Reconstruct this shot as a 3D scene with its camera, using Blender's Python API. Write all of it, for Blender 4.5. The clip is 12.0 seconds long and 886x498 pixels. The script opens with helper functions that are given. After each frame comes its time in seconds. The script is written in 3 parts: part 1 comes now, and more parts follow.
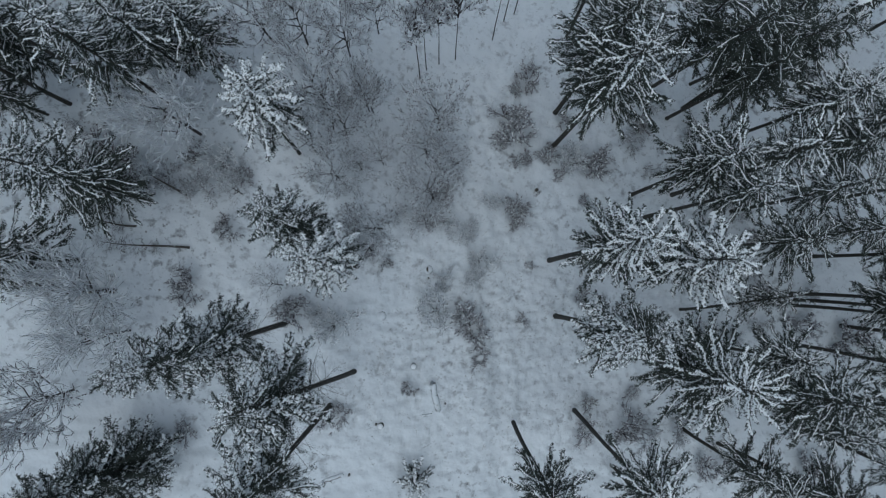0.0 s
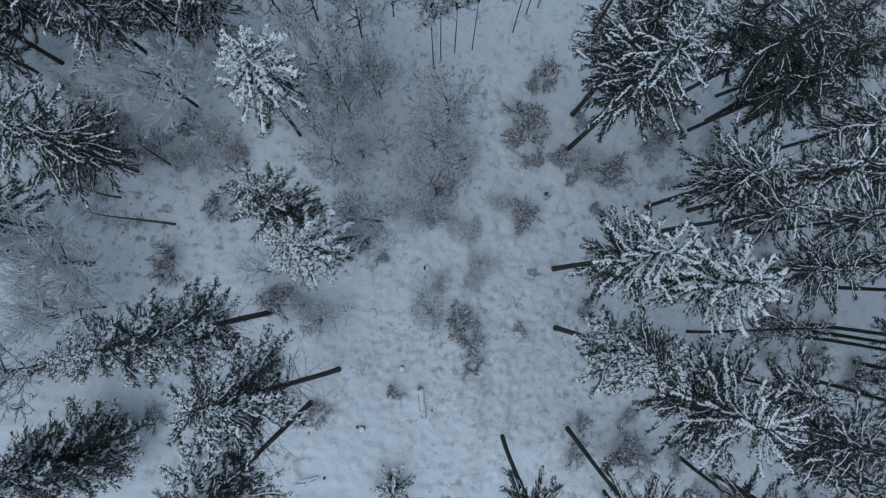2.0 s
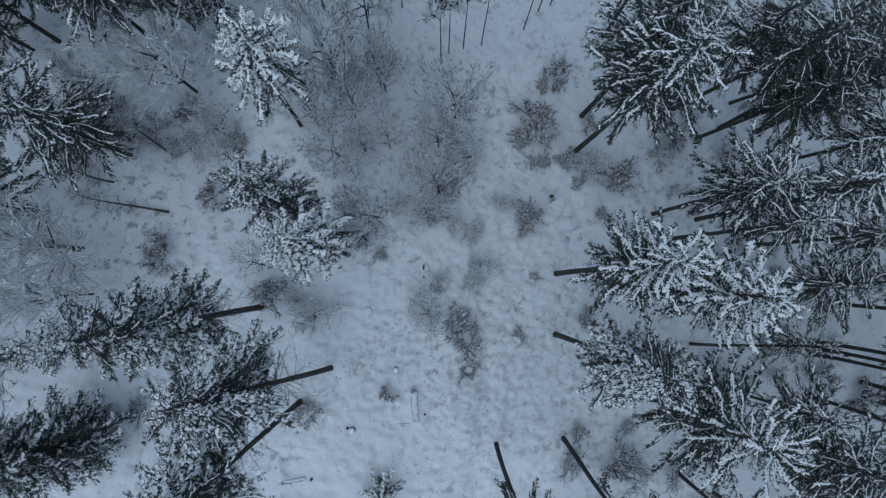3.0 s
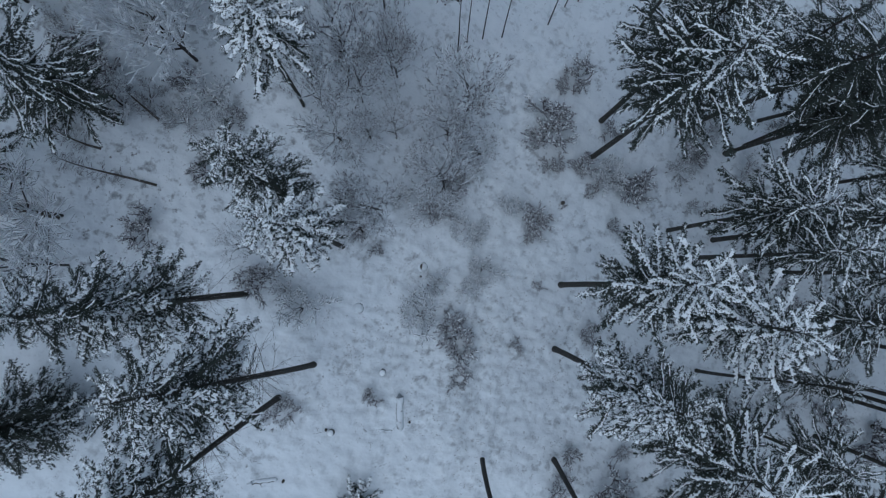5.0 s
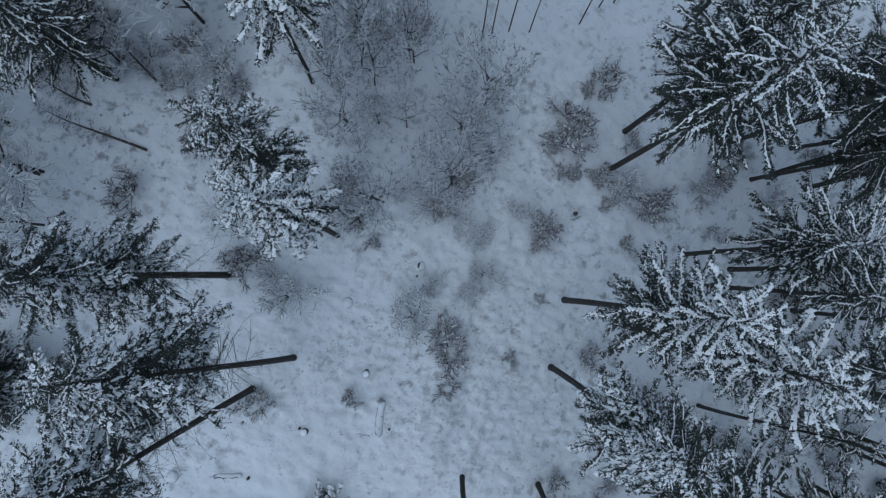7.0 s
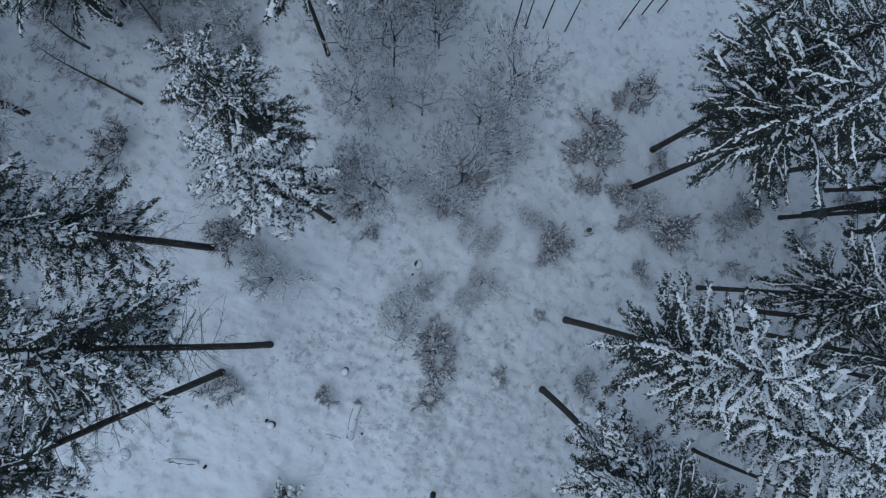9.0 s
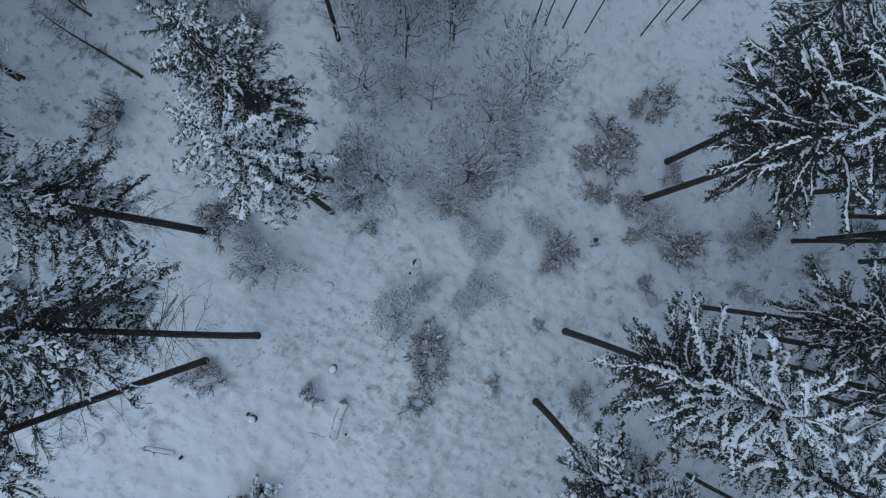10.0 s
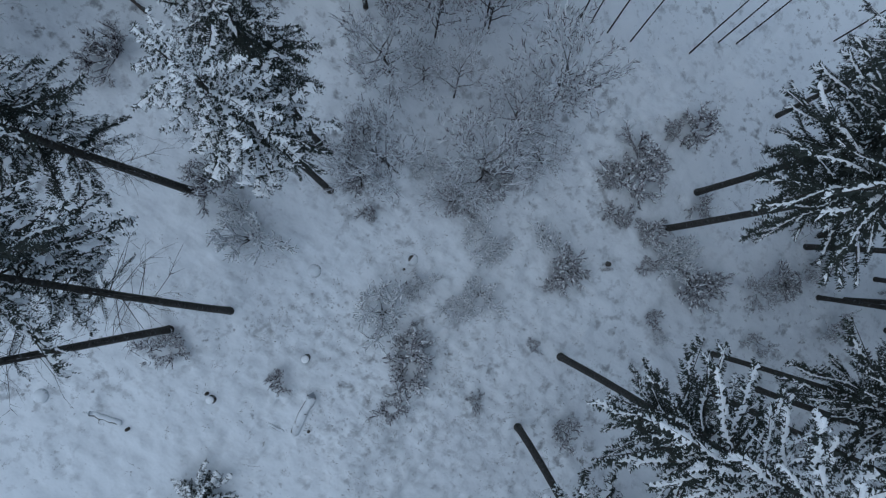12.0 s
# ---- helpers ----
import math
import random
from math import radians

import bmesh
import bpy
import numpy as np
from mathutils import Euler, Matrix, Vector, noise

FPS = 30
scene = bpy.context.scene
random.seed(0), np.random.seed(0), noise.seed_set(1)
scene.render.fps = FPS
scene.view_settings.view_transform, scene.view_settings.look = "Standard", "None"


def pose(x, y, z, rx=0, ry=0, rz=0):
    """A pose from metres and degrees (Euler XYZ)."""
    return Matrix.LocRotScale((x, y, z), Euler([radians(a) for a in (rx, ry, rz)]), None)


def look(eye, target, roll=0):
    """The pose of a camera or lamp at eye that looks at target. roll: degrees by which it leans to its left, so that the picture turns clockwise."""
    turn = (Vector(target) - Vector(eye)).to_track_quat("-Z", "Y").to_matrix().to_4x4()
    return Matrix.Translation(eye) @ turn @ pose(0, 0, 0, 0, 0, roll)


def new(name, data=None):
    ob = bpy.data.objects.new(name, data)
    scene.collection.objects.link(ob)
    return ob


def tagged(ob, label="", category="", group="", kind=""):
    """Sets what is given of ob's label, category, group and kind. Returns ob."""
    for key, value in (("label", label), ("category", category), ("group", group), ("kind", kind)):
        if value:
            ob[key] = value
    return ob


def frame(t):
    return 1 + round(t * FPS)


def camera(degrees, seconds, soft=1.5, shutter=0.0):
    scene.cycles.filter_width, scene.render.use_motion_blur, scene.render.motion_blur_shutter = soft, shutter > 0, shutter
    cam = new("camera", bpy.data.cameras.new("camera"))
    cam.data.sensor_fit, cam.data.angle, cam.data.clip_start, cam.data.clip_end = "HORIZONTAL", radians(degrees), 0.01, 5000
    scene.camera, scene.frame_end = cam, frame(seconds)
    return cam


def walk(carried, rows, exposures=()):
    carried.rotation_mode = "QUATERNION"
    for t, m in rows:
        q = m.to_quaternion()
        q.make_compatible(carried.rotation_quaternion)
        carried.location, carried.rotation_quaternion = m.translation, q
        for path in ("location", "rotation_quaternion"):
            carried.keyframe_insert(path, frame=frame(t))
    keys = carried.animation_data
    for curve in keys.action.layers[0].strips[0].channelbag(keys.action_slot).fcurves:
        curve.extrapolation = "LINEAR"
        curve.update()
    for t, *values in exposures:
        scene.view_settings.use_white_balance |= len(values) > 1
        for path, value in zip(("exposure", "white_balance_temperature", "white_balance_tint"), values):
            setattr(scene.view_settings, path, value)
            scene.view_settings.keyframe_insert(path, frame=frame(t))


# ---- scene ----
TILT, SWAY = 2.75, -0.17
cam = camera(75.0, 12.0, soft=1.2)
PATH = [
    (0, 0.002, 0.013, 40.984, 0.00),
    (0.5, 0.047, 0.012, 40.435, 1.10),
    (1, 0.090, 0.015, 39.890, 2.27),
    (1.5, 0.130, 0.022, 39.348, 3.45),
    (2, 0.168, 0.032, 38.808, 4.63),
    (2.5, 0.203, 0.046, 38.269, 5.80),
    (3, 0.237, 0.063, 37.733, 6.96),
    (3.5, 0.269, 0.083, 37.197, 8.11),
    (4, 0.299, 0.106, 36.662, 9.29),
    (4.5, 0.328, 0.131, 36.128, 10.51),
    (5, 0.356, 0.160, 35.593, 11.78),
    (5.5, 0.383, 0.190, 35.058, 13.13),
    (6, 0.409, 0.223, 34.521, 14.57),
    (6.5, 0.434, 0.258, 33.984, 16.10),
    (7, 0.460, 0.295, 33.445, 17.72),
    (7.5, 0.485, 0.333, 32.903, 19.44),
    (8, 0.510, 0.373, 32.359, 21.24),
    (8.5, 0.536, 0.414, 31.812, 23.11),
    (9, 0.563, 0.456, 31.261, 25.04),
    (9.5, 0.590, 0.500, 30.707, 27.01),
    (10, 0.618, 0.544, 30.148, 29.03),
    (10.5, 0.647, 0.588, 29.585, 31.09),
    (11, 0.678, 0.633, 29.016, 33.21),
    (11.5, 0.710, 0.679, 28.443, 35.42),
    (12, 0.744, 0.724, 27.863, 37.77),
]
walk(
    cam,
    [(t, pose(x, y, z, TILT, SWAY, turn)) for t, x, y, z, turn in PATH],
    exposures=[(0.0, 0.0, 5470, 0), (0.5, -0.02, 5250, 2), (1.5, -0.02, 5250, 2), (2.5, -0.02, 5130, 2), (5.0, -0.04, 5060, 2), (9.0, -0.05, 5050, 2), (12.0, -0.10, 5050, 2)],
)

# ---- world and light: a heavy overcast winter sky ----
SUN_UP, SUN_TURN = radians(72), radians(200)
world = bpy.data.worlds.new("overcast")
scene.world = world
world.use_nodes = True
wn, wl = world.node_tree.nodes, world.node_tree.links
sky = wn.new("ShaderNodeTexSky")
sky.sky_type, sky.sun_disc = "NISHITA", False
sky.sun_elevation, sky.sun_rotation = SUN_UP, SUN_TURN
sky.air_density, sky.dust_density = 1.2, 4.0
wl.new(sky.outputs["Color"], wn["Background"].inputs["Color"])
wn["Background"].inputs["Strength"].default_value = 0.036
lamp = bpy.data.lights.new("sun", "SUN")
lamp.energy, lamp.angle, lamp.color = 1.22, radians(115), (1.0, 0.98, 0.96)
sun = new("sun", lamp)
sun.matrix_world = look(
    (60 * math.sin(SUN_TURN) * math.cos(SUN_UP), 60 * math.cos(SUN_TURN) * math.cos(SUN_UP), 60 * math.sin(SUN_UP)), (0, 0, 0)
)


# ---- materials ----
def material(name, rough=0.8):
    m = bpy.data.materials.new(name)
    m.use_nodes = True
    b = m.node_tree.nodes["Principled BSDF"]
    b.inputs["Roughness"].default_value = rough
    return m, m.node_tree.nodes, m.node_tree.links, b


def noise_node(n, l, scale, detail=4.0, where="Object", rough=0.55):
    c = n.new("ShaderNodeTexCoord")
    t = n.new("ShaderNodeTexNoise")
    t.inputs["Scale"].default_value, t.inputs["Detail"].default_value = scale, detail
    t.inputs["Roughness"].default_value = rough
    l.new(c.outputs[where], t.inputs["Vector"])
    return t.outputs["Fac"]


def ramp(n, l, fac, *stops):
    r = n.new("ShaderNodeValToRGB")
    while len(r.color_ramp.elements) < len(stops):
        r.color_ramp.elements.new(0.5)
    for e, (at, col) in zip(r.color_ramp.elements, stops):
        e.position, e.color = at, (*col, 1)
    l.new(fac, r.inputs["Fac"])
    return r.outputs["Color"]


def mixed(n, l, fac, a, b, how="MIX"):
    m = n.new("ShaderNodeMix")
    m.data_type, m.blend_type = "RGBA", how
    for socket, v in ((m.inputs[0], fac), (m.inputs[6], a), (m.inputs[7], b)):
        if isinstance(v, bpy.types.NodeSocket):
            l.new(v, socket)
        elif isinstance(v, tuple):
            socket.default_value = (*v, 1)
        else:
            socket.default_value = v
    return m.outputs[2]


def bump(n, l, b, height, strength, distance):
    k = n.new("ShaderNodeBump")
    k.inputs["Strength"].default_value, k.inputs["Distance"].default_value = strength, distance
    l.new(height, k.inputs["Height"])
    l.new(k.outputs["Normal"], b.inputs["Normal"])


def upward(n, l, low, high):
    """0 on faces that look down or sideways, 1 on those that look up: where snow lies."""
    g = n.new("ShaderNodeNewGeometry")
    s = n.new("ShaderNodeSeparateXYZ")
    l.new(g.outputs["Normal"], s.inputs[0])
    r = n.new("ShaderNodeMapRange")
    r.inputs["From Min"].default_value, r.inputs["From Max"].default_value = low, high
    l.new(s.outputs["Z"], r.inputs["Value"])
    return r.outputs["Result"]


def ground_snow():
    m, n, l, b = material("ground_snow", 0.75)
    wide = noise_node(n, l, 0.22, 3)
    fine = noise_node(n, l, 1.9, 2, rough=0.45)
    col = mixed(n, l, wide, (0.66, 0.69, 0.72), (0.84, 0.86, 0.88))
    # grey mottling: frosted grass in thin snow and painted shade of hollows; a few bare dark tufts in it
    thin = ramp(n, l, noise_node(n, l, 0.13, 2), (0.36, (0.12, 0.12, 0.12)), (0.60, (0.9, 0.9, 0.9)))
    mottle = ramp(n, l, noise_node(n, l, 1.7, 5, rough=0.6), (0.53, (0, 0, 0)), (0.68, (1, 1, 1)))
    col = mixed(n, l, mixed(n, l, 1.0, mottle, thin, "MULTIPLY"), col, (0.27, 0.275, 0.285))
    tuft = ramp(n, l, noise_node(n, l, 3.1, 5, rough=0.62), (0.62, (0, 0, 0)), (0.70, (1, 1, 1)))
    col = mixed(n, l, mixed(n, l, 1.0, tuft, thin, "MULTIPLY"), col, (0.15, 0.145, 0.14))
    l.new(col, b.inputs["Base Color"])
    bump(n, l, b, mixed(n, l, 0.6, fine, noise_node(n, l, 0.9, 2)), 0.8, 0.22)
    return m


def fallen_snow():
    m, n, l, b = material("fallen_snow", 0.7)
    l.new(mixed(n, l, noise_node(n, l, 7, 3), (0.91, 0.93, 0.95), (0.97, 0.975, 0.98)), b.inputs["Base Color"])
    bump(n, l, b, noise_node(n, l, 30, 4), 0.5, 0.03)
    return m


def spruce_needles():
    m, n, l, b = material("spruce_needles", 0.65)
    info = n.new("ShaderNodeObjectInfo")
    col = mixed(n, l, info.outputs["Random"], (0.009, 0.015, 0.014), (0.017, 0.024, 0.018))
    col = mixed(n, l, noise_node(n, l, 9, 4), col, (0.022, 0.030, 0.021))
    # crumbs of snow caught on the upper side of the needles
    crumbs = ramp(n, l, noise_node(n, l, 34, 2), (0.70, (0, 0, 0)), (0.76, (1, 1, 1)))
    k = mixed(n, l, 1.0, crumbs, upward(n, l, 0.15, 0.55), "MULTIPLY")
    l.new(mixed(n, l, k, col, (0.80, 0.83, 0.86)), b.inputs["Base Color"])
    return m


def bark(name, dark, light, scale, snow):
    m, n, l, b = material(name, 0.9)
    grain = noise_node(n, l, scale, 6)
    col = ramp(n, l, grain, (0.3, dark), (0.7, light))
    spots = ramp(n, l, noise_node(n, l, scale * 0.6, 4), (0.60, (0, 0, 0)), (0.68, (1, 1, 1)))
    k = mixed(n, l, 1.0, mixed(n, l, 1.0, spots, upward(n, l, -0.1, 0.5), "MULTIPLY"), (snow, snow, snow), "MULTIPLY")
    l.new(mixed(n, l, k, col, (0.82, 0.84, 0.87)), b.inputs["Base Color"])
    bump(n, l, b, grain, 0.8, 0.03)
    return m


def frosted_wood(name, dark, light, low, high):
    m, n, l, b = material(name, 0.85)
    col = mixed(n, l, noise_node(n, l, 3.0, 4), dark, light)
    k = mixed(n, l, 1.0, upward(n, l, low, high), ramp(n, l, noise_node(n, l, 6, 3), (0.30, (0.6, 0.6, 0.6)), (0.52, (1, 1, 1))), "MULTIPLY")
    l.new(mixed(n, l, k, col, (0.84, 0.86, 0.89)), b.inputs["Base Color"])
    return m


SNOW_GROUND, SNOW, NEEDLES = ground_snow(), fallen_snow(), spruce_needles()
BARK = bark("spruce_bark", (0.014, 0.014, 0.012), (0.062, 0.055, 0.045), 9, 0.6)
DEADWOOD = bark("dead_wood", (0.030, 0.024, 0.020), (0.12, 0.105, 0.09), 12, 0.85)
FROST = frosted_wood("frosted_twigs", (0.10, 0.085, 0.085), (0.20, 0.17, 0.17), -0.9, 0.0)
FROST_DARK = frosted_wood("reddish_twigs", (0.050, 0.034, 0.034), (0.11, 0.075, 0.070), -0.55, 0.45)
TWIG = frosted_wood("bare_twigs", (0.040, 0.028, 0.027), (0.085, 0.060, 0.055), 0.1, 0.9)
THICKET = frosted_wood("thicket_twigs", (0.034, 0.022, 0.029), (0.080, 0.052, 0.064), 0.35, 1.2)
# dark colour for the slivers that paint shade into the bushes' cores
CORE_SHADE = frosted_wood("core_shade_slivers", (0.035, 0.025, 0.031), (0.080, 0.060, 0.068), 0.5, 1.35)
STEM = frosted_wood("dark_stems", (0.022, 0.018, 0.017), (0.06, 0.05, 0.047), 0.15, 0.9)
GRASS = frosted_wood("dry_grass", (0.12, 0.10, 0.08), (0.22, 0.19, 0.15), 0.1, 0.9)


# ---- mesh helpers ----
class Shape:
    """Collects tubes and lumps and turns them into one mesh."""

    def __init__(self):
        self.v, self.f, self.k = [], [], []

    def tube(self, points, radii, sides, slot=0, flat=1.0):
        """A tapered tube through the points; an end of radius 0 closes in a point. flat: height over width."""
        base, rings = len(self.v), []
        whole = Vector(points[-1]) - Vector(points[0])
        axis = Vector((0, 1, 0)) if abs(whole.z) > 0.85 * whole.length else Vector((0, 0, 1))
        for i, (p, r) in enumerate(zip(points, radii)):
            if r <= 0:
                rings.append([len(self.v)])
                self.v.append(tuple(p))
                continue
            a, b = points[max(i - 1, 0)], points[min(i + 1, len(points) - 1)]
            d = (Vector(b) - Vector(a)).normalized()
            side = d.cross(axis)
            side = side.normalized() if side.length > 1e-3 else Vector((1, 0, 0))
            up = side.cross(d)
            ring = []
            for s in range(sides):
                t = math.tau * (s + (0.75 if sides == 3 else 0.5)) / sides
                q = Vector(p) + r * (math.cos(t) * side + flat * math.sin(t) * up)
                ring.append(len(self.v))
                self.v.append(tuple(q))
            rings.append(ring)
        for a, b in zip(rings, rings[1:]):
            for s in range(sides):
                n = (s + 1) % sides
                if len(a) == 1 and len(b) == 1:
                    break
                if len(a) == 1:
                    face = (a[0], b[s], b[n])
                elif len(b) == 1:
                    face = (a[s], a[n], b[0])
                else:
                    face = (a[s], a[n], b[n], b[s])
                self.f.append(face[::-1])
                self.k.append(slot)
        for ring, turn in ((rings[0], 1), (rings[-1], -1)):
            if len(ring) > 2 and sides > 3:
                self.f.append(tuple(ring[::turn]))
                self.k.append(slot)
        return base

    def sliver(self, p, d, w, slot=0):
        """A single narrow needle tuft from p along d."""
        side = d.cross(Vector((0, 0, 1)))
        side = side.normalized() * w if side.length > 1e-6 else Vector((w, 0, 0))
        n = len(self.v)
        self.v += [tuple(p - side), tuple(p + side), tuple(p + d)]
        self.f.append((n, n + 1, n + 2))
        self.k.append(slot)

    def mesh(self, name, mats, smooth=True):
        me = bpy.data.meshes.new(name)
        me.from_pydata(self.v, [], self.f)
        for m in mats:
            me.materials.append(m)
        me.polygons.foreach_set("material_index", self.k)
        me.polygons.foreach_set("use_smooth", [smooth] * len(self.f))
        me.update()
        return me


def part(name, me, parent, label="", at=None):
    ob = new(name, me)
    ob.parent = parent
    if at is not None:
        ob.matrix_basis = at
    return tagged(ob, label)


def base_of(name, x, y, z, label, category, group):
    ob = new(name)
    ob.location, ob.empty_display_size = (x, y, z), 0.3
    return tagged(ob, label, category, group)


# ---- ground: a snowy slope that falls to the east and reaches the horizon ----
def slope(x, y):
    return -0.167 * 34 * math.tanh(x / 34) - 0.057 * 30 * math.tanh(y / 30)


TRAIL = [(7.1, 21.6), (4.6, 15.7), (2.9, 12.5), (2.1, 9.0), (2.2, 3.7), (3.6, -2.8), (4.2, -8.4), (3.9, -14.5)]


def off_line(x, y, a, b):
    """How far a place is from the line a to b."""
    dx, dy = b[0] - a[0], b[1] - a[1]
    k = min(1.0, max(0.0, ((x - a[0]) * dx + (y - a[1]) * dy) / (dx * dx + dy * dy)))
    return math.hypot(x - a[0] - k * dx, y - a[1] - k * dy)


def pit_map():
    """Trodden holes and hollows between the tufts, most of them along the trail, kept by the metre they lie in."""
    rng = random.Random(512)
    pits = {}
    for i in range(900):
        if i < 280:
            a, b = rng.choice(list(zip(TRAIL, TRAIL[1:])))
            k = rng.random()
            x, y = a[0] + (b[0] - a[0]) * k + rng.gauss(0, 1.3), a[1] + (b[1] - a[1]) * k + rng.gauss(0, 1.2)
        else:
            x, y = rng.gauss(0.5, 6.5), rng.gauss(-4.5, 5.5)
        r = rng.uniform(0.12, 0.27)
        pit = (x, y, r, rng.uniform(0.08, 0.20), rng.gauss(0.7, 0.5), rng.uniform(0.4, 0.9))
        for i in (-1, 0, 1):
            for j in (-1, 0, 1):
                pits.setdefault((math.floor(x) + i, math.floor(y) + j), []).append(pit)
    return pits


PITS = pit_map()


def lie(x, y):
    """The height of the snow at a place."""
    z = slope(x, y)
    near = math.exp(-((x / 60) ** 4) - (y / 50) ** 4)
    z += near * 0.30 * noise.noise((x * 0.16, y * 0.16, 3.1))
    z += near * 0.10 * noise.noise((x * 0.55, y * 0.55, 7.7))
    lump = noise.noise((x * 1.3, y * 1.3, 1.7))
    z += near * 0.17 * lump * abs(lump) ** 0.3
    z += near * 0.08 * noise.noise((x * 2.2, y * 2.2, 5.2))
    for px, py, r, deep, turn, flat in PITS.get((math.floor(x), math.floor(y)), ()):
        u, v = x - px, y - py
        u, v = (u * math.cos(turn) + v * math.sin(turn)) / r, (v * math.cos(turn) - u * math.sin(turn)) / (r * flat)
        q = u * u + v * v
        if q < 9:
            z += deep * (0.35 * math.exp(-((q**0.5 - 1.7) ** 2) * 2.5) - math.exp(-q * q))
    # the trodden trail down the clearing
    off = min(off_line(x, y, a, b) for a, b in zip(TRAIL, TRAIL[1:])) if -4 < x < 10 else 9.0
    z -= 0.16 * math.exp(-((off / 0.55) ** 2)) - 0.07 * math.exp(-(((off - 1.0) / 0.4) ** 2))
    return z


def spread(inner, step, outer):
    out = list(np.arange(-inner, inner + 1e-6, step))
    d = step
    while out[-1] < outer:
        d *= 1.18
        out.append(out[-1] + d)
        out.insert(0, out[0] - d)
    return out


def build_ground():
    xs, ys = spread(20, 0.19, 2500), spread(17, 0.19, 2500)
    nx = len(xs)
    v = [(x, y, lie(x, y)) for y in ys for x in xs]
    f = [(j * nx + i, j * nx + i + 1, (j + 1) * nx + i + 1, (j + 1) * nx + i) for j in range(len(ys) - 1) for i in range(nx - 1)]
    me = bpy.data.meshes.new("ground")
    me.from_pydata(v, [], f)
    me.materials.append(SNOW_GROUND)
    me.polygons.foreach_set("use_smooth", [True] * len(f))
    tagged(new("ground", me), "uneven snow-covered forest clearing with dry grass showing through", "ground", kind="structure")


build_ground()


# ---- spruce trees ----
def frond(s, rng, curve, long, wide, slot=0, frosted=0.0, droop=0.5):
    """A needled twig along a curve over 0..1: pointed tufts that stand out on both sides and sag."""
    n = max(3, round(long / (0.034 if wide > 0.1 else 0.025 if wide > 0.045 else 0.021)))
    for j in range(n):
        k = (j + rng.uniform(0.2, 0.8)) / n
        p, d = curve(k), (curve(min(k + 0.08, 1.05)) - curve(k - 0.05)).normalized()
        side = d.cross(Vector((0, 0, 1))).normalized()
        w = wide * (1.0 - 0.45 * k) * rng.uniform(0.7, 1.25)
        for turn in (-1, 1):
            e = d * rng.uniform(0.25, 1.0) + side * turn * rng.uniform(0.55, 1.1) + Vector((0, 0, -rng.uniform(-0.15, 1.0) * droop))
            white = rng.random() < frosted
            s.sliver(p + Vector((0, 0, 0.010 if white else 0.0)), e * w * (0.7 if white else 1.0), w * rng.uniform(0.20, 0.34), 1 if white else slot)


def snow_ridge(s, rng, curve, u0, u1, n, wide, high):
    """A ridge of snow along a curve, rounded on top, with a ragged edge where it hangs between the needles."""
    first = len(s.v)
    shape = [rng.choice((0.55, 0.8, 1.0, 1.25)) for _ in range(n + 1)]
    for i in range(n + 1):
        k = u0 + (u1 - u0) * i / n
        p, d = curve(k), (curve(k + 0.04) - curve(k - 0.04)).normalized()
        side = d.cross(Vector((0, 0, 1))).normalized()
        end = 0.25 if i in (0, n) else 1.0
        w = wide * shape[i] * end
        lift = Vector((0, 0, high * end * rng.uniform(0.7, 1.2)))
        a, b = (1.75, 0.5) if i % 2 else (0.5, 1.75)
        s.v.append(tuple(p + side * w * a * rng.uniform(0.8, 1.3) + d * w * rng.uniform(-0.2, 0.9) - Vector((0, 0, 0.35 * high))))
        s.v.append(tuple(p + side * w * 0.15 * rng.uniform(-1, 1) + lift))
        s.v.append(tuple(p - side * w * b * rng.uniform(0.8, 1.3) + d * w * rng.uniform(-0.2, 0.9) - Vector((0, 0, 0.35 * high))))
    for i in range(n):
        q = first + 3 * i
        s.f += [(q + 1, q, q + 3, q + 4), (q + 2, q + 1, q + 4, q + 5)]
        s.k += [1, 1]


